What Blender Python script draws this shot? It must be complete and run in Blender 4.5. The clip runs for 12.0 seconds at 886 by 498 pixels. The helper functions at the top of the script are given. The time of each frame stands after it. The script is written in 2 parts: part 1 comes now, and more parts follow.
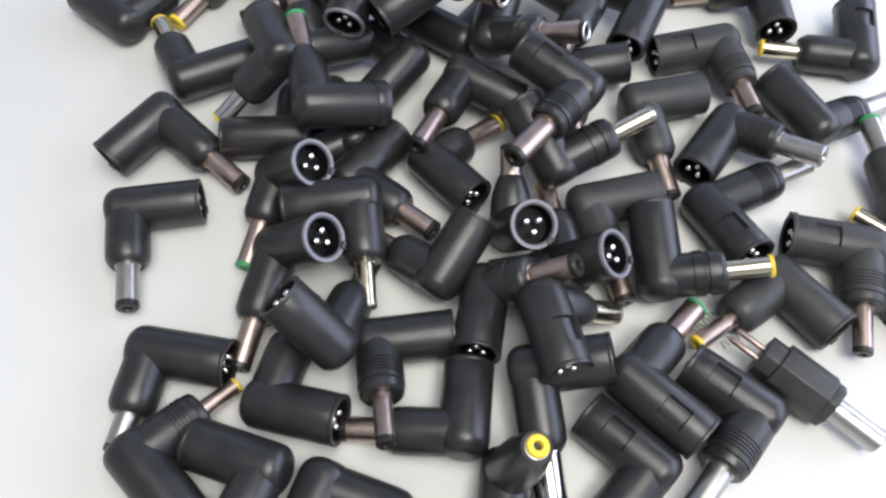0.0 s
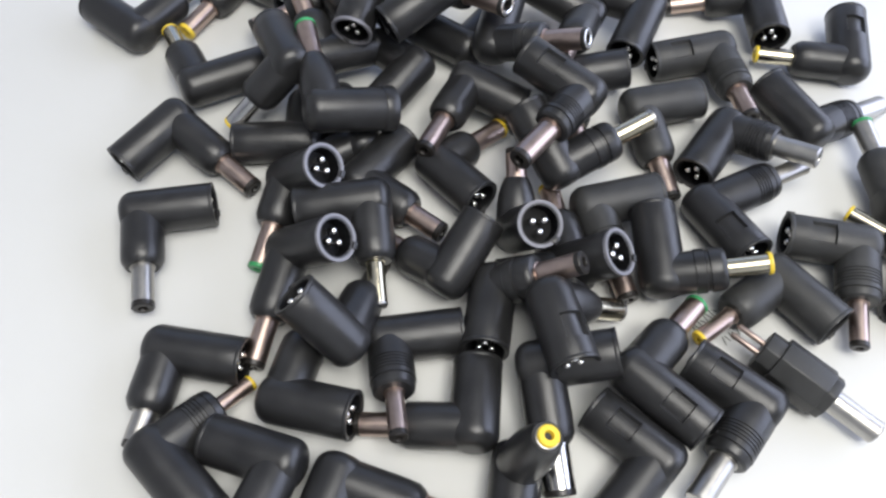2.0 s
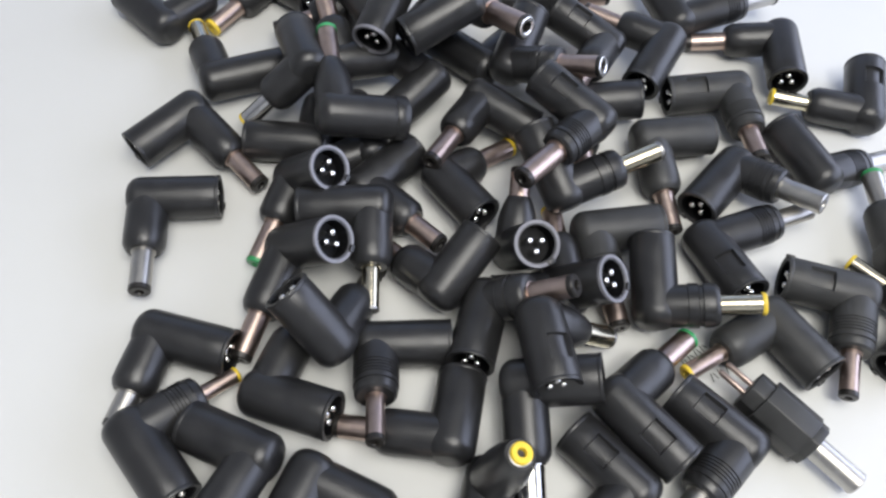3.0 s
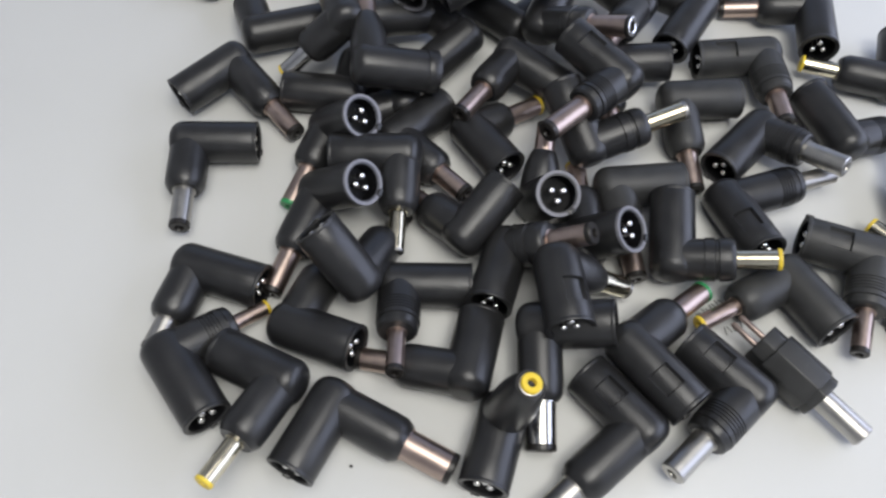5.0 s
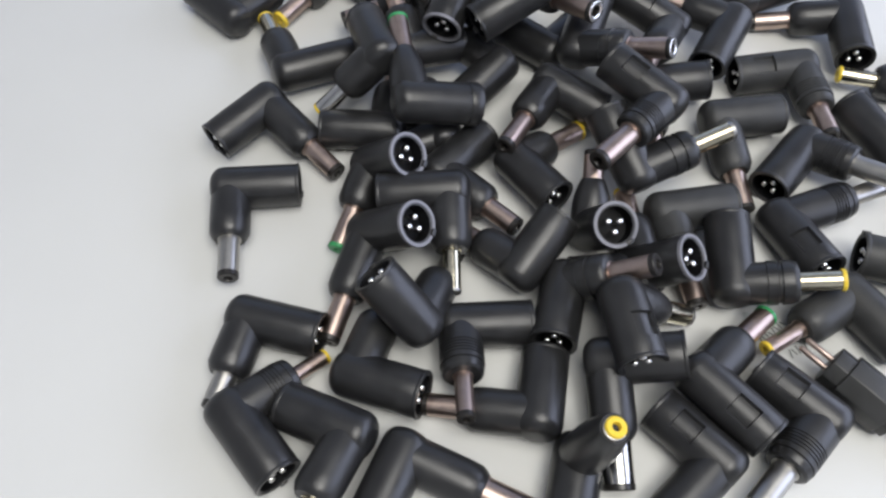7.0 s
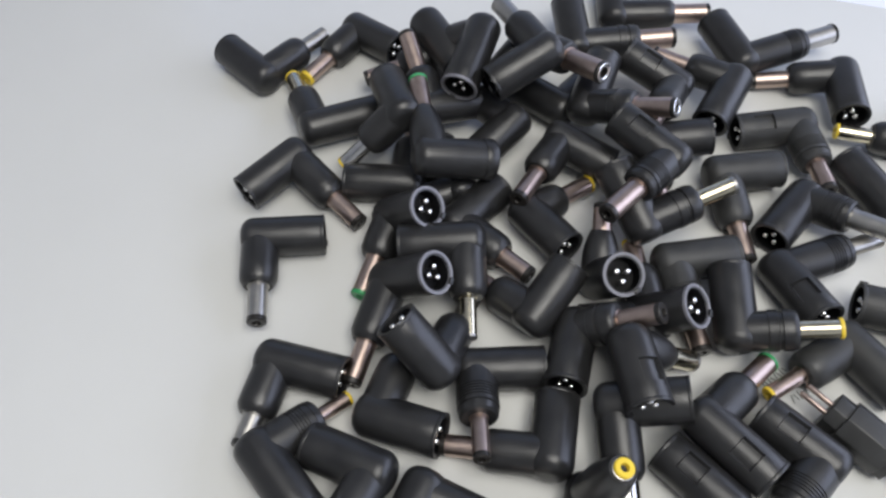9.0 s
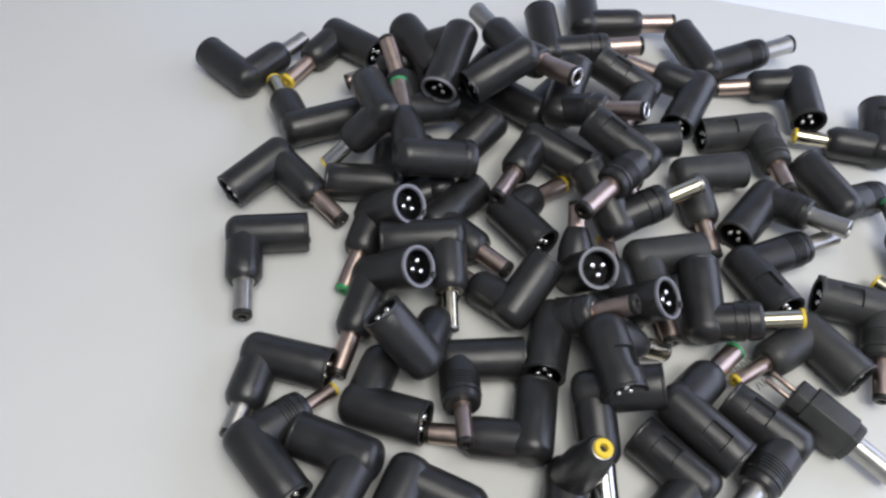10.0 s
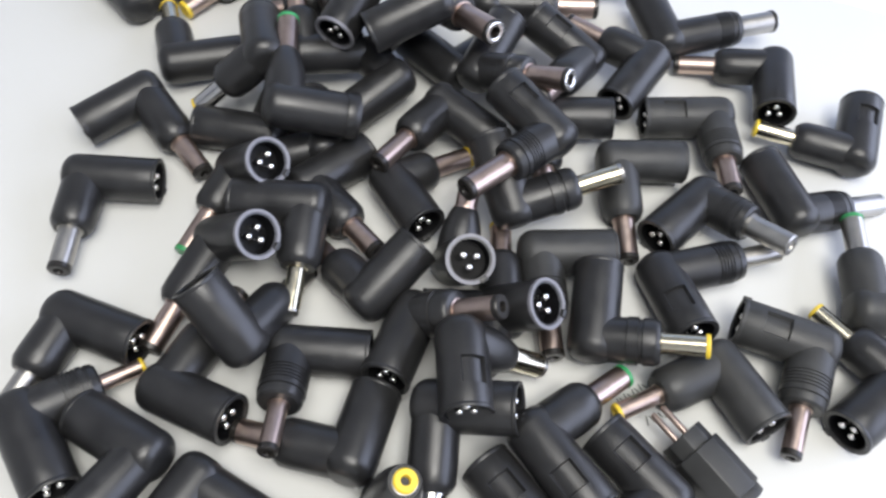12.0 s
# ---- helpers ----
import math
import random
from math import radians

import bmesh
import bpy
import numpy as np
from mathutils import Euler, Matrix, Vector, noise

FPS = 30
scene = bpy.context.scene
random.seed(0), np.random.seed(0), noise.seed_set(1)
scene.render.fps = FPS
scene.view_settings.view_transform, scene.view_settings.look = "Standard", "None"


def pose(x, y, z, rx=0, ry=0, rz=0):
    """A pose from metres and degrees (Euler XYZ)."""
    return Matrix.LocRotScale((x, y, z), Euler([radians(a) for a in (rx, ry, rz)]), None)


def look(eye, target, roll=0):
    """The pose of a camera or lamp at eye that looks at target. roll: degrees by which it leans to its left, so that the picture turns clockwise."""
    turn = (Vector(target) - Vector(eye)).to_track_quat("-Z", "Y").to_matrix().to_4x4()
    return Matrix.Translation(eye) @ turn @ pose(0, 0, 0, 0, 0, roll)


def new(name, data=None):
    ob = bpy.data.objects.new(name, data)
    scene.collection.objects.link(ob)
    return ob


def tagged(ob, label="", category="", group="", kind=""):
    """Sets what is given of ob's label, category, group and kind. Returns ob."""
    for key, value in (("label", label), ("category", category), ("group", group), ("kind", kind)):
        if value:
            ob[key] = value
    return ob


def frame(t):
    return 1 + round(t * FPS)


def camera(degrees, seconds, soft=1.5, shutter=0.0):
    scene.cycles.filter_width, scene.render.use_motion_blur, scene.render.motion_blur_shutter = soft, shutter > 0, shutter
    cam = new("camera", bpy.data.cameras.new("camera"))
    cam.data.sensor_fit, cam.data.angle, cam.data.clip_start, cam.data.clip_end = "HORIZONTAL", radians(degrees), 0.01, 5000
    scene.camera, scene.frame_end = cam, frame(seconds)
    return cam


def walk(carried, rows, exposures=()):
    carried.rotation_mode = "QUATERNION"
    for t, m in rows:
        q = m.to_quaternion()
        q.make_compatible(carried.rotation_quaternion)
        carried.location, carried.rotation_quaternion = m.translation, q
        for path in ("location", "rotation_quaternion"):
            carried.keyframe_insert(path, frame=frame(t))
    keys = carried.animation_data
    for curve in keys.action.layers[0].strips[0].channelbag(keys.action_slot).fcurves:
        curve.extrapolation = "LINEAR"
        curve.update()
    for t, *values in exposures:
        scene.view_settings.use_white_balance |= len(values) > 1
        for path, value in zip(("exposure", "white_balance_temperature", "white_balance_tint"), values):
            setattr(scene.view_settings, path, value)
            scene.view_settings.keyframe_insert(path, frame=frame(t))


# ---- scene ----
cam = camera(59.2, 12.0, soft=2.5, shutter=0.35)
METRES, EYE, TILT, LEAN, TURN = 0.225, 0.1737, -60.0, 0.0, 0.0
ROWS = [
    (0.0, 0.0, 0.0, 0.0, 0.0, 0.0, -0.0),
    (0.5, 0.0014, 0.0151, -0.0127, 0.28, -0.36, 0.08),
    (1.0, -0.0042, 0.0126, -0.0067, -0.02, -0.56, 0.89),
    (1.5, -0.0266, -0.0125, 0.0012, 0.03, 0.47, 0.23),
    (2.0, -0.0171, -0.0221, -0.014, -0.53, 0.93, 0.33),
    (2.5, -0.0143, -0.0172, -0.0091, -0.59, 2.02, -2.04),
    (4.5, 0.0947, -0.0819, -0.1057, 4.74, 2.53, -8.64),
    (5.0, 0.0292, -0.0588, -0.0691, 3.43, 1.23, -7.08),
    (5.5, 0.0057, -0.091, -0.051, 3.2, 4.5, -5.76),
    (6.0, -0.0025, -0.0585, -0.0377, 2.18, 3.52, -4.85),
    (6.5, -0.0298, -0.0487, -0.0261, 1.54, 2.34, -4.44),
    (7.0, -0.0515, -0.0484, -0.035, 2.59, 1.43, -3.96),
    (9.0, -0.0566, -0.1008, -0.0283, 3.4, 4.33, -4.28),
    (9.5, -0.0318, -0.1176, -0.0329, 1.12, 5.73, -3.36),
    (10.0, -0.0781, -0.1314, -0.0548, 0.6, 5.53, -4.02),
    (10.5, -0.054, -0.1015, -0.0714, -0.23, 4.31, -1.27),
    (11.0, 0.0091, -0.0414, -0.0645, -2.74, 3.39, 2.02),
    (11.5, 0.0943, 0.0206, -0.0249, -0.66, 3.6, -3.49),
    (12.0, 0.1164, 0.0227, -0.0106, 3.19, 3.07, -10.33),
]
EXPOSURES = [(0.0, 0.07), (2.5, 0.05), (4.5, -0.4), (5.5, -0.32), (7.0, -0.2), (9.5, -0.38), (10.5, -0.31), (12.0, 0.12)]
walk(cam, [(t, pose(0, 0, EYE, TILT, LEAN, TURN) @ pose(METRES * x, METRES * y, METRES * z, 90 + pitch, roll, yaw)) for t, x, y, z, yaw, pitch, roll in ROWS], EXPOSURES)

# ---- world and light ----
world = bpy.data.worlds.new("world")
scene.world = world
world.use_nodes = True
wn = world.node_tree.nodes
sky = wn.new("ShaderNodeTexSky")
sky.sky_type, sky.sun_disc = "NISHITA", False
sky.sun_elevation, sky.sun_rotation = radians(35), radians(150)
world.node_tree.links.new(sky.outputs[0], wn["Background"].inputs[0])
wn["Background"].inputs[1].default_value = 0.1


def area_light(name, where, aim, wide, high, watts, colour):
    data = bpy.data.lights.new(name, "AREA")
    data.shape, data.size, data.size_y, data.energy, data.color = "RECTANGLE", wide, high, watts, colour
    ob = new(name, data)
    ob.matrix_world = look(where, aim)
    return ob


area_light("window_daylight", (0.10, 1.08, 0.53), (0.10, 0.0, 0.45), 1.4, 0.55, 1.3, (0.54, 0.63, 1.0))
area_light("side_window_daylight", (0.88, 0.35, 0.45), (0.0, 0.35, 0.40), 1.3, 0.7, 12.0, (0.71, 0.765, 1.0))
# added overhead light: streaks on the plugs imply a source above, fixture unknown
area_light("added_overhead_light", (0.15, -0.10, 0.80), (0.10, 0.0, 0.0), 0.55, 0.55, 6.3, (1.0, 0.975, 0.92))
# second, smaller light added for narrow streaks on the metal plugs
area_light("added_streak_light", (0.22, -0.20, 0.72), (0.10, 0.03, 0.0), 0.16, 0.16, 1.5, (1.0, 0.98, 0.93))


# ---- materials ----
def base(name):
    m = bpy.data.materials.new(name)
    m.use_nodes = True
    return m, m.node_tree.nodes, m.node_tree.links, m.node_tree.nodes["Principled BSDF"]


def noise_tex(n, l, scale, detail=4.0, rough=0.55):
    co = n.new("ShaderNodeTexCoord")
    tex = n.new("ShaderNodeTexNoise")
    tex.inputs["Scale"].default_value, tex.inputs["Detail"].default_value, tex.inputs["Roughness"].default_value = scale, detail, rough
    l.new(co.outputs["Object"], tex.inputs["Vector"])
    return tex


def ramp(n, l, src, low, high, a=0.3, b=0.7):
    r = n.new("ShaderNodeValToRGB")
    r.color_ramp.elements[0].position, r.color_ramp.elements[1].position = a, b
    r.color_ramp.elements[0].color, r.color_ramp.elements[1].color = (*low, 1), (*high, 1)
    l.new(src, r.inputs[0])
    return r


def spread(n, l, src, low, high):
    r = n.new("ShaderNodeMapRange")
    r.inputs["From Min"].default_value, r.inputs["From Max"].default_value = 0.3, 0.7
    r.inputs["To Min"].default_value, r.inputs["To Max"].default_value = low, high
    l.new(src, r.inputs["Value"])
    return r


def bump(n, l, p, src, strength, depth):
    b = n.new("ShaderNodeBump")
    b.inputs["Strength"].default_value, b.inputs["Distance"].default_value = strength, depth
    l.new(src, b.inputs["Height"])
    l.new(b.outputs[0], p.inputs["Normal"])


def plastic(name, low, high, r_low, r_high, grain=2600, gloss=0.5):
    m, n, l, p = base(name)
    big = noise_tex(n, l, 170, 3)
    fine = noise_tex(n, l, grain, 2)
    dust = noise_tex(n, l, 1500, 6, 0.75)
    speck = ramp(n, l, dust.outputs[0], (0, 0, 0), (1, 1, 1), 0.63, 0.80)
    mix = n.new("ShaderNodeMix")
    mix.data_type = "RGBA"
    l.new(speck.outputs[0], mix.inputs[0])
    l.new(ramp(n, l, big.outputs[0], low, high).outputs[0], mix.inputs[6])
    mix.inputs[7].default_value = tuple(0.75 * v + 0.06 for v in high) + (1,)
    l.new(mix.outputs[2], p.inputs["Base Color"])
    l.new(spread(n, l, big.outputs[0], r_low, r_high).outputs[0], p.inputs["Roughness"])
    p.inputs["Specular IOR Level"].default_value = gloss
    bump(n, l, p, fine.outputs[0], 0.25, 0.0001)
    return m


def metal(name, low, high, r_low, r_high):
    m, n, l, p = base(name)
    big = noise_tex(n, l, 420, 4)
    p.inputs["Metallic"].default_value = 1.0
    l.new(ramp(n, l, big.outputs[0], low, high).outputs[0], p.inputs["Base Color"])
    l.new(spread(n, l, big.outputs[0], r_low, r_high).outputs[0], p.inputs["Roughness"])
    return m


BLACK = plastic("black_plastic", (0.0135, 0.0136, 0.0142), (0.0205, 0.0205, 0.0212), 0.30, 0.42, gloss=0.55)
# greyed black: real wear on some adapters, painted-in window glare on others
WEAR_GLARE = plastic("wear_glare_black_plastic", (0.027, 0.0275, 0.0275), (0.038, 0.0385, 0.0385), 0.40, 0.54, gloss=0.45)
INSERT = plastic("socket_plastic", (0.004, 0.004, 0.005), (0.007, 0.007, 0.008), 0.5, 0.6, gloss=0.15)
# grey for up-facing rims only: reflected overhead light put into the colour
RIM_SHEEN = plastic("rim_sheen_plastic", (0.15, 0.15, 0.17), (0.21, 0.21, 0.235), 0.35, 0.5)
YELLOW = plastic("yellow_plastic", (0.72, 0.50, 0.03), (0.80, 0.60, 0.06), 0.32, 0.42)
GREEN = plastic("green_plastic", (0.03, 0.24, 0.08), (0.05, 0.32, 0.12), 0.32, 0.42)
DARK_TIP = plastic("dark_tip_plastic", (0.012, 0.011, 0.010), (0.022, 0.019, 0.017), 0.3, 0.4)
NICKEL = metal("nickel_plating", (0.42, 0.41, 0.385), (0.47, 0.455, 0.43), 0.32, 0.42)
COPPERY = metal("warm_nickel_plating", (0.44, 0.345, 0.30), (0.50, 0.395, 0.345), 0.30, 0.40)
CHROME = metal("bright_chrome_plating", (0.52, 0.51, 0.49), (0.58, 0.57, 0.55), 0.12, 0.20)
PALE_GOLD = metal("pale_gold_plating", (0.58, 0.53, 0.40), (0.68, 0.63, 0.49), 0.14, 0.24)
PIN = metal("pin_metal", (0.84, 0.83, 0.81), (0.93, 0.92, 0.90), 0.18, 0.28)
INK = plastic("grey_ink", (0.10, 0.11, 0.10), (0.2, 0.21, 0.19), 0.6, 0.7)


def laminate():
    m, n, l, p = base("white_laminate")
    big = noise_tex(n, l, 9, 3)
    l.new(ramp(n, l, big.outputs[0], (0.625, 0.628, 0.608), (0.66, 0.663, 0.641)).outputs[0], p.inputs["Base Color"])
    l.new(spread(n, l, big.outputs[0], 0.17, 0.22).outputs[0], p.inputs["Roughness"])
    return m


def wall_paint(name, low, high):
    m, n, l, p = base(name)
    big = noise_tex(n, l, 3, 5)
    fine = noise_tex(n, l, 160, 3)
    l.new(ramp(n, l, big.outputs[0], low, high).outputs[0], p.inputs["Base Color"])
    p.inputs["Roughness"].default_value = 0.85
    bump(n, l, p, fine.outputs[0], 0.2, 0.001)
    return m


LAMINATE = laminate()
PALE = wall_paint("pale_blue_white_paint", (0.72, 0.75, 0.84), (0.76, 0.79, 0.87))
WALL = wall_paint("pale_wall_paint", (0.70, 0.70, 0.68), (0.76, 0.76, 0.74))
FLOOR = wall_paint("grey_floor", (0.28, 0.26, 0.24), (0.36, 0.34, 0.31))


# ---- mesh helpers ----
def mesh_of(name, bm, material, sharp=38):
    bmesh.ops.recalc_face_normals(bm, faces=bm.faces[:])
    me = bpy.data.meshes.new(name)
    bm.to_mesh(me)
    bm.free()
    me.polygons.foreach_set("use_smooth", [True] * len(me.polygons))
    me.set_sharp_from_angle(angle=radians(sharp))
    me.materials.append(material)
    return me


def part(name, bm, material, parent, label=""):
    ob = new(name, mesh_of(name, bm, material) if isinstance(bm, bmesh.types.BMesh) else bm)
    ob.parent = parent
    return tagged(ob, label)


def box(bm, x0, x1, y0, y1, z0, z1, bevel=0.0):
    made = bmesh.ops.create_cube(bm, size=1.0, matrix=Matrix.LocRotScale(((x0 + x1) / 2, (y0 + y1) / 2, (z0 + z1) / 2), None, (x1 - x0, y1 - y0, z1 - z0)))
    if bevel:
        edges = list({e for v in made["verts"] for e in v.link_edges})
        bmesh.ops.bevel(bm, geom=edges, offset=bevel, segments=3, profile=0.5, affect="EDGES")
    return bm


def lathe(bm, profile, turn, seg=32):
    """Spins (along, radius) pairs round the local X axis, then turns the result; returns the rows of faces."""
    rings = []
    for along, r in profile:
        if r < 1e-6:
            rings.append([bm.verts.new(turn @ Vector((along, 0, 0)))])
        else:
            rings.append([bm.verts.new(turn @ Vector((along, r * math.cos(2 * math.pi * i / seg), r * math.sin(2 * math.pi * i / seg)))) for i in range(seg)])
    rows = []
    for a, b in zip(rings, rings[1:]):
        row = []
        for i in range(seg):
            j = (i + 1) % seg
            ring = [a[i], a[j], b[j], b[i]] if len(a) > 1 and len(b) > 1 else [a[0], b[j], b[i]] if len(a) == 1 else [a[i], a[j], b[0]]
            row.append(bm.faces.new(ring))
        rows.append(row)
    return rows


MM = 0.001
ALONG_X = Matrix.Identity(4)
ALONG_Y = Matrix.Rotation(radians(90), 4, "Z")


def rounded_start(r, flat, edge):
    """The closed, rounded back end of an arm: from its middle out to the full radius r."""
    out = [(-flat, 0.0), (-flat, r - edge)]
    out += [(-flat + edge * (1 - math.cos(a)), r - edge + edge * math.sin(a)) for a in (radians(d) for d in (18, 36, 54, 72, 90))]
    return out


# ---- the room ----
def slab(name, x0, x1, y0, y1, z0, z1, material, label, category):
    ob = new(name, mesh_of(name, box(bmesh.new(), x0, x1, y0, y1, z0, z1), material))
    return tagged(ob, label, category, kind="structure")


slab("floor", -1.3, 1.0, -1.1, 1.2, -0.80, -0.75, FLOOR, "plain grey floor under the table", "floor")
slab("ceiling", -1.3, 1.0, -1.1, 1.2, 1.70, 1.75, WALL, "plain pale ceiling over the table", "ceiling")
slab("wall_west", -1.3, -1.2, -1.1, 1.2, -0.75, 1.70, WALL, "plain pale painted wall", "wall")
slab("wall_south", -1.2, 0.9, -1.1, -1.0, -0.75, 1.70, WALL, "plain pale painted wall", "wall")


def pierced_wall(name, along_x, fixed0, fixed1, lo, hi, a, b, z0, z1):
    """A wall with one opening through it, from a to b and from z0 to z1."""
    bm = bmesh.new()
    for u0, u1, w0, w1 in ((lo, a, -0.75, 1.70), (b, hi, -0.75, 1.70), (a, b, -0.75, z0), (a, b, z1, 1.70)):
        if along_x:
            box(bm, u0, u1, fixed0, fixed1, w0, w1)
        else:
            box(bm, fixed0, fixed1, u0, u1, w0, w1)
    tagged(new(name, mesh_of(name, bm, WALL)), "plain pale painted wall with a window opening", "wall", kind="structure")


pierced_wall("wall_north", True, 1.1, 1.2, -1.2, 0.9, -0.62, 0.82, 0.24, 0.82)
pierced_wall("wall_east", False, 0.9, 1.0, -1.1, 1.2, -0.32, 1.02, 0.08, 0.82)

# ---- the table and the white board on it ----
table = tagged(new("table"), "large pale bluish-white painted table under the board", "table")
part("tabletop", box(bmesh.new(), -0.75, 0.70, -0.45, 0.80, -0.034, -0.004, 0.003), PALE, table)
for sx in (-0.69, 0.64):
    for sy in (-0.39, 0.74):
        part("leg", box(bmesh.new(), sx - 0.025, sx + 0.025, sy - 0.025, sy + 0.025, -0.75, -0.034, 0.003), PALE, table)

board = tagged(new("white_board"), "smooth glossy white laminate board lying on the table", "board")
part("panel", box(bmesh.new(), -0.42, 0.42, -0.50, 0.0, -0.004, 0.0, 0.0012), LAMINATE, board)
board.matrix_world = pose(0.066, 0.247, 0, 0, 0, -10.8)
# two short rows of illegible small print on the board: plain bars
for x0, y0, x1, y1, count in ((60.1, 76.1, 66.6, 82.3, 8), (66.7, 73.2, 71.6, 76.5, 5)):
    slope = math.degrees(math.atan2(y1 - y0, x1 - x0))
    for k in range(count):
        f = (k + 0.5) / count
        tall = (0.00115, 0.00095, 0.0012, 0.0008)[k % 4]
        bar = part("print_bar", box(bmesh.new(), -0.00016, 0.00016, -tall, tall, 0, 0.00005), INK, board, "small grey illegible print")
        bar.matrix_local = board.matrix_world.inverted() @ pose((x0 + f * (x1 - x0)) / 1000, (y0 + f * (y1 - y0)) / 1000, 0.0001, 0, 0, slope + (-18, 12, -6, 24)[k % 4])

# ---- the adapters ----
PIN_MESH = None


def pin_mesh():
    bm = bmesh.new()
    lathe(bm, [(-2.4 * MM, 0.88 * MM), (1.1 * MM, 0.88 * MM), (1.4 * MM, 0.82 * MM), (1.7 * MM, 0.55 * MM), (1.82 * MM, 0)], ALONG_X, 14)
    return mesh_of("contact_pin", bm, PIN)


TIPS = {"yellow": YELLOW, "green": GREEN, "black": DARK_TIP, "metal": NICKEL, "flange": YELLOW, "ring": DARK_TIP}
METALS = {"nickel": NICKEL, "copper": COPPERY, "gold": PALE_GOLD, "chrome": CHROME}
WORDS = {"yellow": "yellow tip", "green": "green tip", "black": "black tip", "metal": "bare metal tip", "flange": "flared yellow tip", "ring": "black ringed tip"}
SHINE = {"nickel": "bright nickel", "copper": "brownish nickel", "gold": "pale gold", "chrome": "mirror-bright chrome"}


def neck_profile(lc, style):
    """The outline of the plug arm, from the elbow to the end where the plug comes out."""
    p = rounded_start(5.15 * MM, 4.3 * MM, 3.6 * MM)
    if style == "taper":
        steps = [(3.5, 5.3), (lc / MM * 0.5, 5.15), (lc / MM * 0.68, 4.75), (lc / MM * 0.86, 4.0), (lc / MM - 0.5, 3.4), (lc / MM, 3.1)]
    elif style == "ribbed":
        steps = [(4.0, 5.4)]
        s = lc / MM - 7.6
        for k in range(5):
            steps += [(s, 5.4), (s + 0.1, 5.12), (s + 0.36, 5.12), (s + 0.46, 5.4)]
            s += 0.85
        e = lc / MM
        steps += [(e - 2.6, 5.35), (e - 2.5, 5.0), (e - 2.0, 5.0), (e - 1.9, 5.2), (e - 0.5, 4.9), (e, 4.3)]
    elif style == "banded":
        e = lc / MM
        steps = [(4.0, 5.3), (e - 7.5, 5.3), (e - 7.3, 5.55), (e - 5.0, 5.55), (e - 4.8, 5.1), (e - 4.0, 5.1), (e - 3.8, 5.5), (e - 1.6, 5.4), (e - 0.4, 5.0), (e, 4.4)]
    else:
        e = lc / MM
        steps = [(4.0, 5.35), (e - 5.0, 5.4), (e - 2.0, 5.25), (e - 0.7, 4.6), (e, 4.0)]
    return p + [(s * MM, r * MM) for s, r in steps] + [(lc, 0.0)]


def add_plug(thing, start, length, rp, tip, shine, along):
    """The metal barrel plug with its hollow end and its coloured tip ring."""
    r, end = rp * MM, start + length
    ring = 1.5 * MM if tip == "black" else 1.0 * MM if tip == "flange" else 0.9 * MM if rp < 2.6 else 1.2 * MM
    bm = bmesh.new()
    lathe(bm, [(start - 0.6 * MM, r * 1.12), (start + 0.25 * MM, r * 1.12), (start + 0.35 * MM, r), (end - ring, r), (end - ring, r * 0.5)], along, 28)
    plug = part("plug", bm, METALS[shine], thing, SHINE[shine] + " plated barrel plug")
    flare = {"flange": 1.16, "black": 1.0, "metal": 1.02}.get(tip, 1.05)
    bm = bmesh.new()
    lathe(bm, [(end - ring, r * 0.9), (end - ring, r * flare), (end - 0.3 * MM, r * flare), (end, r * flare - 0.3 * MM), (end, r * 0.46), (end - 0.3 * MM, r * 0.4), (end - 3.0 * MM, r * 0.4)], along, 28)
    part("tip_ring", bm, TIPS[tip], plug, WORDS[tip])
    if tip == "ring":
        bm = bmesh.new()
        lathe(bm, [(end - 0.2 * MM, r * 0.92), (end + 0.1 * MM, r * 0.92), (end + 0.2 * MM, r * 0.86), (end + 0.2 * MM, r * 0.6), (end, r * 0.5), (end - 0.4 * MM, r * 0.5)], along, 28)
        part("end_washer", bm, PIN, plug, "bright metal end washer")
    bm = bmesh.new()
    lathe(bm, [(end - 3.1 * MM, 0.0), (end - 3.1 * MM, r * 0.52), (end - 2.9 * MM, r * 0.52)], along, 20)
    part("bore", bm, INSERT, plug)
    return plug


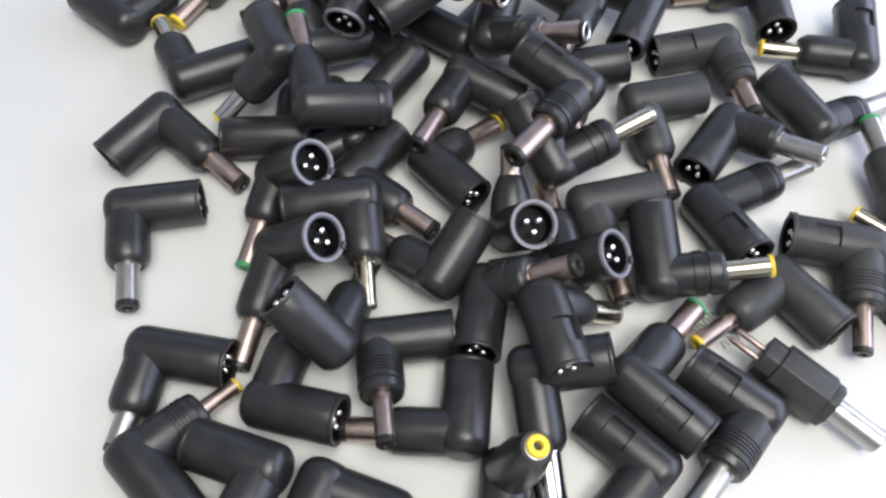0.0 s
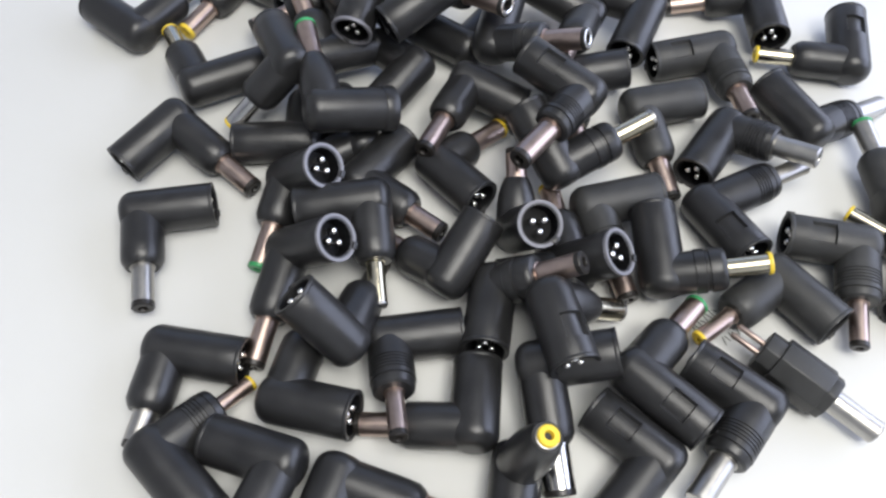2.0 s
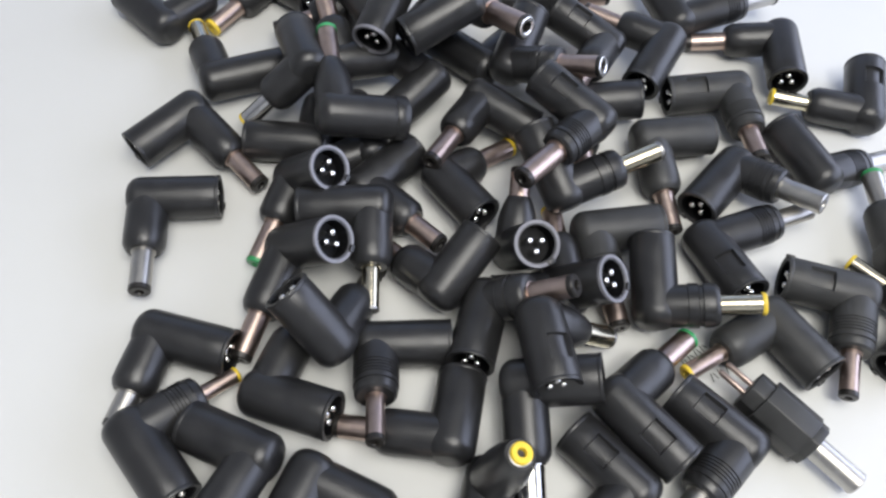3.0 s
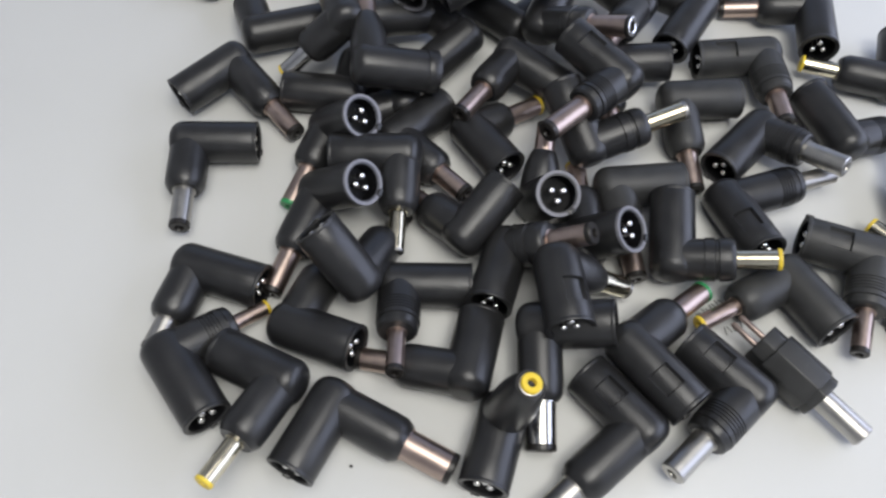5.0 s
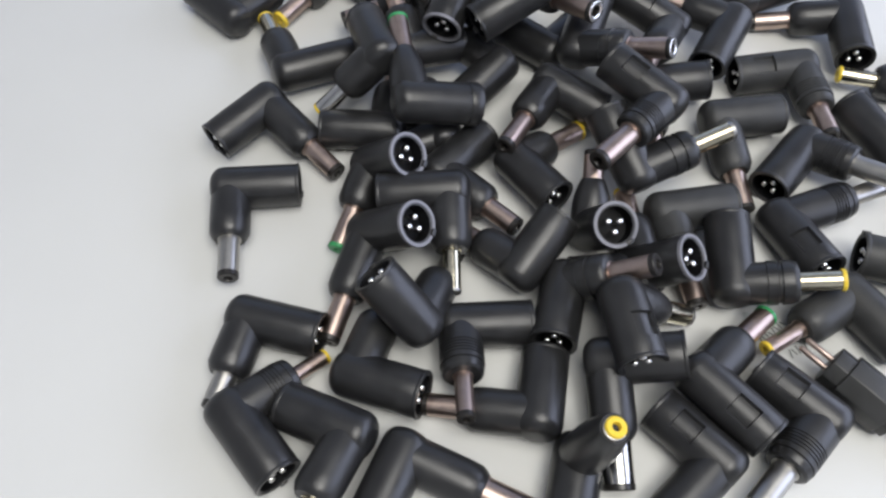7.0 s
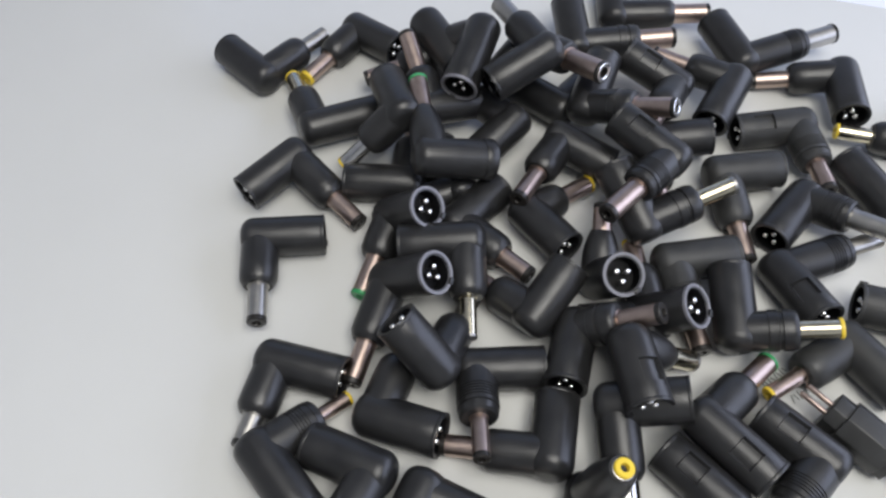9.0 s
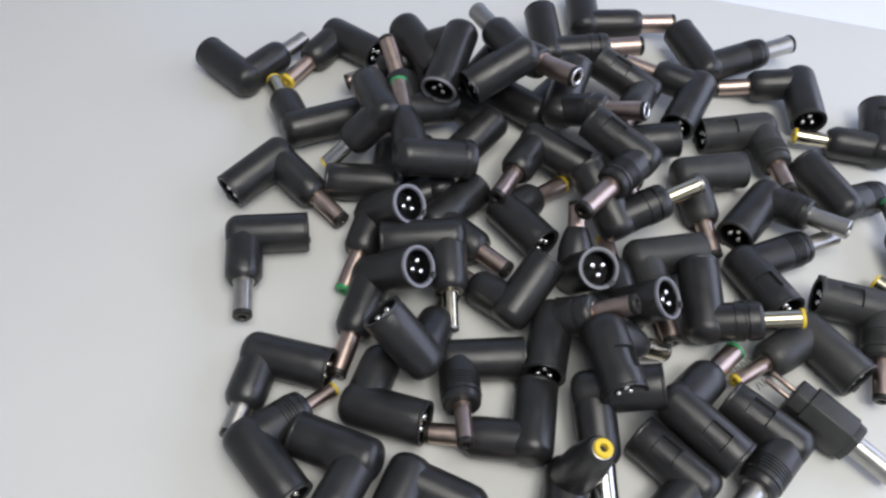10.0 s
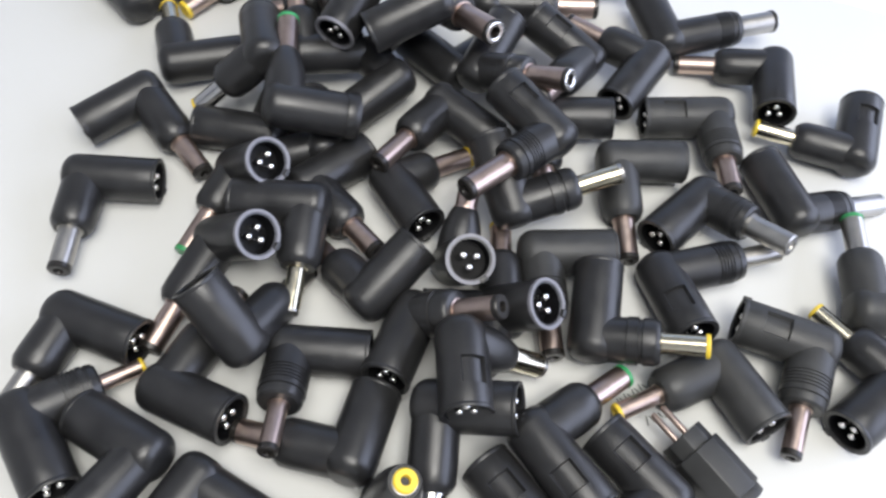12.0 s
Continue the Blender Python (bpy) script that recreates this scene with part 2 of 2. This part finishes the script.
def adapter(x, y, z, rx, ry, rz, la, lc, lp, tip="black", shine="copper", rp=2.75, neck="smooth", slot=0, key=0.0, spin=0.0, wear_glare=False, lip=False, rim="black"):
    """A right-angle adapter. Its elbow's middle stands at x, y, z (millimetres), the socket arm along its own X, the plug arm along its own Y."""
    global PIN_MESH
    PIN_MESH = PIN_MESH or pin_mesh()
    skin = WEAR_GLARE if wear_glare else BLACK
    thing = tagged(new("power_adapter"), ("wear-and-glare-greyed black" if wear_glare else "black") + " angled power adapter, " + SHINE[shine] + " plug with " + WORDS[tip], "power adapter", "pile of power adapters")
    la, lc, lp, rb = la * MM, lc * MM, lp * MM, 5.8 * MM
    bm = bmesh.new()
    prof = rounded_start(rb, 5.4 * MM, 3.6 * MM)
    prof += [(la - 11.0 * MM, rb), (la - 5.0 * MM, rb), (la - 0.5 * MM, rb * 0.99), (la - 0.12 * MM, rb * 0.965), (la - 0.12 * MM, rb * 0.8)]
    rows = lathe(bm, prof, ALONG_X)
    if lip:
        lathe(bm, [(la - 3.4 * MM, rb * 0.9), (la - 3.4 * MM, rb * 1.035), (la - 3.2 * MM, rb * 1.05), (la - 0.4 * MM, rb * 1.05), (la - 0.1 * MM, rb * 1.02), (la - 0.1 * MM, rb * 0.9)], ALONG_X)
    if slot:
        lip = [f for k, f in enumerate(rows[-4]) if (k - slot) % 32 in (0, 1, 31, 30, 2)]
        bmesh.ops.recalc_face_normals(bm, faces=bm.faces[:])
        bmesh.ops.inset_region(bm, faces=lip, thickness=0.25 * MM, depth=-0.9 * MM, use_even_offset=True)
    lathe(bm, neck_profile(lc, neck), ALONG_Y)
    part("body", bm, skin, thing)
    wide = rb * (1.012 if rim == "grey" else 1.006)
    bm = bmesh.new()
    lathe(bm, [(la - 0.9 * MM, wide * 0.98), (la - 0.7 * MM, wide), (la - 0.1 * MM, wide), (la + 0.1 * MM, wide * 0.985), (la + 0.1 * MM, rb * 0.885), (la - 0.5 * MM, rb * 0.80)], ALONG_X)
    part("socket_rim", bm, RIM_SHEEN if rim == "grey" else skin, thing, "socket rim, overhead reflection painted grey" if rim == "grey" else "")
    bm = bmesh.new()
    lathe(bm, [(la - 0.3 * MM, rb * 0.81), (la - 4.5 * MM, rb * 0.79), (la - 4.5 * MM, 0.0)], ALONG_X)
    part("socket", bm, INSERT, thing, "deep black socket recess")
    for k in range(3):
        a = radians(spin + 120 * k)
        pin = part("contact_pin", PIN_MESH, None, thing, "bright round contact pin")
        pin.matrix_local = Matrix.Translation((la - 2.3 * MM, 1.8 * MM * math.cos(a), 1.8 * MM * math.sin(a)))
    tab = part("key_tab", box(bmesh.new(), la - 1.4 * MM, la + 0.45 * MM, rb - 0.9 * MM, rb + 0.35 * MM, -1.0 * MM, 1.0 * MM, 0.2 * MM), skin, thing)
    tab.matrix_local = Matrix.Rotation(radians(key), 4, "X")
    add_plug(thing, lc, lp, rp, tip, shine, ALONG_Y)
    thing.matrix_world = pose(x * MM, y * MM, z * MM, rx, ry, rz)
    return thing


def inline_adapter(x, y, z, turn):
    """The straight adapter with a faceted block body, a thick plug and two thin prongs."""
    thing = tagged(new("inline_adapter"), "black straight power adapter with faceted block body and thick plug", "power adapter", "pile of power adapters")

    def block(bm, x0, x1, r, flat):
        made = bmesh.ops.create_cone(bm, segments=8, radius1=r, radius2=r, depth=x1 - x0, cap_ends=True, matrix=Matrix.Translation(((x0 + x1) / 2, 0, 0)) @ Matrix.Rotation(radians(90), 4, "Y") @ Matrix.Rotation(radians(22.5), 4, "Z"))
        for v in made["verts"]:
            v.co.z *= flat
        bmesh.ops.bevel(bm, geom=list({e for v in made["verts"] for e in v.link_edges}), offset=0.3 * MM, segments=2, profile=0.5, affect="EDGES")

    bm = bmesh.new()
    block(bm, -9.2 * MM, -4.5 * MM, 5.2 * MM, 1.0)
    part("rear_collar", bm, WEAR_GLARE, thing)
    bm = bmesh.new()
    block(bm, -5.2 * MM, 7.0 * MM, 6.25 * MM, 1.0)
    part("body", bm, WEAR_GLARE, thing)
    bm = bmesh.new()
    block(bm, 6.7 * MM, 9.2 * MM, 5.6 * MM, 1.0)
    part("front_collar", bm, WEAR_GLARE, thing)
    add_plug(thing, 9.0 * MM, 12.0 * MM, 2.9, "metal", "nickel", ALONG_X)
    for s in (-1.5, 1.5):
        bm = bmesh.new()
        lathe(bm, [(-16.5 * MM, 0), (-16.3 * MM, 0.5 * MM), (-15.9 * MM, 0.75 * MM), (-9.2 * MM, 0.75 * MM), (-9.2 * MM, 0)], Matrix.Translation((0, s * MM, 0)), 14)
        part("prong", bm, COPPERY, thing, "thin brownish metal prong")
    thing.matrix_world = pose(x * MM, y * MM, z * MM, 0, 4, turn)
    return thing


adapter(-80.2, 108.1, 6.6, -177.6, 3.0, 10.3, 18.4, 16.4, 11.5, shine='nickel', key=95, spin=48)
adapter(-76.2, 137.4, 8.4, -8.6, 5.0, -131.1, 18.5, 19.5, 11.7, neck='smooth', key=254, spin=84)
adapter(-95.1, 175.2, 5.7, 179.3, -1.0, 141.9, 19.0, 18.1, 10.3, tip='metal', shine='nickel', key=64, spin=14)
adapter(-65.8, 200.5, 5.8, -174.7, -2.3, -33.3, 18.1, 16.0, 11.9, tip='yellow', key=92, spin=42)
adapter(-71.7, 151.3, 7.6, -5.0, 3.7, 27.9, 20.3, 17.2, 11.1, tip='yellow', rp=2.5, shine='gold', key=283, spin=113)
adapter(-42.8, 146.6, 22.0, -35.1, 11.6, 113.2, 18.8, 14.7, 10.2, tip='yellow', shine='chrome', rp=2.5, key=280, spin=110)
adapter(-32.4, 129.8, 21.4, 6.7, 15.5, 15.6, 18.8, 17.2, 12.0, tip='green', neck='taper', lip=True, key=274, spin=104)
adapter(-39.1, 187.8, 19.6, -92.1, 8.9, -52.5, 18.1, 13.8, 4.6, shine='nickel', key=113, spin=63)
adapter(-21.4, 178.5, 25.9, -145.2, 10.1, -104.4, 22.0, 14.1, 8.1, tip='metal', shine='nickel', rim='grey', key=27, spin=97)
adapter(-1.8, 167.2, 29.4, -177.7, 16.0, -147.3, 18.6, 16.7, 10.8, tip='metal', shine='nickel', rp=3.1, key=61, spin=11)
adapter(-6.2, 181.9, 20.3, 14.8, 19.1, -127.5, 18.9, 17.2, 14.2, rp=3.3, tip='ring', neck='banded', key=233, spin=63)
adapter(4.8, 166.8, 6.9, 180.0, 2.3, 142.8, 19.0, 17.4, 11.8, key=63, spin=13)
adapter(13.0, 162.3, 12.8, 155.2, -13.5, 73.2, 19.0, 16.8, 12.7, rp=3.0, tip='ring', neck='banded', key=112, spin=62)
adapter(35.5, 135.8, 20.6, 2.9, -7.4, 140.6, 19.2, 15.8, 13.9, neck='ribbed', rp=3.0, slot=6, key=238, spin=68)
adapter(41.9, 175.7, 11.1, 14.5, -15.4, 153.1, 19.0, 17.2, 11.8, slot=5, key=227, spin=57)
adapter(32.8, 153.4, 7.8, -174.2, -5.1, 7.3, 19.0, 17.2, 11.8, key=94, spin=44)
adapter(28.5, 118.5, 11.5, 170.3, -19.6, 119.6, 18.9, 17.0, 12.2, shine='gold', neck='banded', tip='metal', rp=2.6, key=78, spin=28)
adapter(60.3, 177.8, 11.6, -179.1, 7.7, -116.7, 18.4, 15.3, 12.3, key=70, spin=20)
adapter(66.0, 193.0, 7.8, 176.0, -2.5, 113.3, 19.9, 22.9, 11.8, shine='nickel', neck='ribbed', rp=3.2, tip='ring', key=76, spin=26)
adapter(97.6, 187.9, 8.2, -169.8, 0.4, -90.7, 18.9, 16.6, 11.7, key=77, spin=27)
adapter(119.5, 160.1, 6.3, -0.8, -5.0, 80.4, 19.0, 16.8, 10.9, tip='yellow', shine='gold', rp=2.4, slot=8, key=264, spin=94)
adapter(80.3, 165.1, 6.9, 2.2, 3.5, -170.0, 19.8, 16.8, 10.8, neck='ribbed', wear_glare=True, slot=6, key=238, spin=68)
adapter(101.5, 135.2, 6.3, -172.6, 1.1, 115.5, 19.4, 15.6, 12.2, shine='nickel', tip='metal', neck='ribbed', rp=2.9, key=63, spin=13)
adapter(54.3, 142.7, 7.2, -170.7, -0.0, 11.6, 17.9, 17.7, 11.7, wear_glare=True, key=91, spin=41)
adapter(77.3, 135.0, 6.5, 16.0, 2.4, -127.8, 18.7, 14.4, 11.6, neck='ribbed', tip='metal', shine='nickel', rp=2.9, key=231, spin=61)
adapter(67.7, 109.6, 5.6, 1.1, -9.8, -65.5, 18.9, 20.8, 11.2, shine='nickel', tip='metal', neck='ribbed', rp=2.6, slot=9, key=268, spin=98)
adapter(52.0, 87.6, 8.2, 164.5, -6.9, 90.8, 18.6, 15.1, 10.6, tip='flange', shine='gold', neck='banded', key=100, spin=50, rp=2.4)
adapter(37.3, 109.3, 6.7, -175.7, 1.5, 14.0, 18.5, 16.6, 11.1, neck='ribbed', wear_glare=True, key=96, spin=46)
adapter(29.3, 91.4, 6.5, -173.9, -46.4, -13.9, 15.8, 16.6, 12.0, rim='grey', key=97, spin=67)
adapter(17.2, 103.0, 5.2, 64.7, -59.7, -61.7, 16.9, 13.6, 7.9, neck='taper', rim='grey', key=225, spin=67)
adapter(30.7, 90.7, 5.5, 180.4, 0.8, -170.9, 18.9, 16.3, 9.9, tip='yellow', key=65, spin=15)
adapter(10.2, 85.3, 7.0, 37.9, -4.4, -99.0, 17.8, 13.4, 11.9, neck='banded', key=224, spin=54)
adapter(-42.6, 118.3, 7.7, -166.1, -44.6, -24.1, 16.9, 14.4, 12.4, tip='green', rim='grey', key=93, spin=78)
adapter(-40.4, 96.4, 7.5, -170.7, -41.8, -19.0, 18.8, 19.4, 12.1, rim='grey', key=95, spin=80)
adapter(-20.4, 106.9, 13.3, -9.4, 4.7, -174.8, 18.7, 16.7, 11.6, tip='metal', shine='gold', rp=2.2, key=245, spin=75)
adapter(-25.2, 69.1, 12.5, -154.5, -38.4, 147.6, 15.8, 16.7, 11.7, shine='nickel', rp=2.6, key=35, spin=105)
adapter(-39.1, 57.0, 5.7, -2.4, -7.2, -14.8, 17.6, 16.7, 11.8, key=283, spin=113)
adapter(-15.2, 72.2, 5.2, 166.9, -0.3, 7.1, 17.9, 15.1, 11.9, key=119, spin=69, rp=2.2, neck='ribbed')
adapter(4.5, 50.2, 6.7, -8.7, 5.1, 84.6, 16.2, 17.0, 10.4, key=271, spin=101)
adapter(-67.3, 69.8, 5.6, -177.6, -0.2, -9.9, 18.8, 15.3, 8.5, shine='nickel', key=98, spin=48)
adapter(-65.1, 44.3, 8.5, -11.5, 3.9, -45.5, 18.5, 16.4, 9.8, tip='yellow', neck='ribbed', rp=1.9, key=285, spin=115)
adapter(-37.5, 42.2, 8.6, 8.0, 6.6, 160.5, 17.7, 17.4, 11.1, tip='yellow', shine='gold', rp=2.1, key=231, spin=61)
adapter(-25.6, 38.9, 6.2, -5.2, 0.1, -109.2, 17.7, 19.5, 12.2, rp=3.6, key=258, spin=88)
adapter(13.6, 41.6, 5.4, 79.7, -0.4, -99.0, 17.1, 22.8, 1.3, tip='yellow', shine='nickel', rp=2.2, neck='taper', key=175, spin=5)
adapter(20.0, 63.8, 9.4, -166.0, -16.8, 2.3, 18.0, 18.0, 11.1, shine='chrome', rp=3.6, key=87, spin=37)
adapter(22.7, 75.8, 17.2, -35.2, -0.3, -76.2, 16.4, 13.9, 9.6, shine='gold', tip='metal', neck='taper', slot=9, key=300, spin=10)
adapter(41.7, 61.4, 9.6, -7.6, 1.5, -43.7, 19.3, 15.7, 11.5, tip='green', slot=10, key=281, spin=111)
adapter(69.5, 54.9, 6.5, -0.0, 0.9, 140.1, 17.7, 16.3, 11.7, shine='nickel', tip='metal', neck='ribbed', rp=2.9, slot=7, key=244, spin=74)
adapter(44.7, 43.0, 6.4, -4.2, 2.7, 137.2, 17.5, 20.5, 12.6, shine='nickel', rp=3.2, slot=7, key=249, spin=79)
# window glare on the next two is put into their greyed plastic
adapter(82.1, 88.1, 5.2, 179.7, -4.8, -54.5, 17.4, 17.1, 11.5, tip='yellow', wear_glare=True, rp=2.1, key=102, spin=52)
adapter(102.9, 95.9, 7.8, -4.8, 1.4, 167.5, 17.8, 15.9, 11.9, neck='ribbed', wear_glare=True, rp=2.25, slot=7, key=150, spin=75)
adapter(122.8, 91.1, 6.9, -175.6, 3.6, -133.6, 19.4, 14.3, 10.3, tip='yellow', shine='gold', key=61, spin=11, rp=2.2)
# greyed plastic here also stands in for glare from the right
adapter(117.8, 109.4, 6.4, 2.7, 1.7, 4.7, 18.9, 16.0, 11.3, tip='green', shine='nickel', wear_glare=True, key=278, spin=108)
adapter(24.4, 215.7, 5.8, 178.1, -3.6, 94.3, 19.1, 20.8, 12.7, rp=3.4, key=80, spin=30)
adapter(10.4, 196.6, 7.8, 179.0, -7.8, 99.9, 19.5, 21.7, 12.6, rp=3.5, neck='banded', key=78, spin=28)
adapter(-35.6, 157.7, 13.0, 20.3, 11.3, 27.4, 15.7, 13.1, 14.2, key=55, spin=5)
adapter(-10.0, 156.2, 9.5, -178.0, 13.5, -131.5, 17.8, 17.0, 11.8, key=61, spin=11)
adapter(-23.8, 118.0, 6.8, -179.6, 3.4, 52.4, 18.6, 17.4, 10.1, key=93, spin=43)
adapter(5.6, 149.1, 10.5, 173.9, 7.7, -25.9, 17.1, 16.7, 12.9, key=104, spin=54)
adapter(-3.0, 123.0, 7.0, -7.7, -3.2, -48.8, 16.8, 12.0, 12.0, tip='yellow', key=282, spin=112)
adapter(-0.6, 87.9, 8.8, -13.7, -18.0, 56.0, 16.4, 14.5, 11.3, key=284, spin=114)
adapter(-40.5, 132.1, 5.8, -177.1, 0.3, -178.4, 18.8, 17.0, 11.8, key=57, spin=7)
adapter(-24.4, 131.6, 5.7, -6.5, 0.0, 116.0, 18.6, 15.9, 11.6, key=257, spin=87)
adapter(-33.5, 184.5, 12.3, -168.2, 0.0, -70.6, 18.0, 16.0, 12.3, key=57, spin=7)
inline_adapter(79.8, 62.5, 6.0, -41.5)

# a crumb of dirt on the bare board
bm = bmesh.new()
bmesh.ops.create_icosphere(bm, subdivisions=2, radius=0.00038)
for v in bm.verts:
    v.co *= 1 + 0.35 * noise.noise(v.co * 2600)
    v.co.z *= 0.6
crumb = tagged(new("crumb", mesh_of("crumb", bm, DARK_TIP)), "tiny dark crumb of dirt on the white board", "crumb")
crumb.matrix_world = pose(-0.0192, 0.0270, 0.00028)
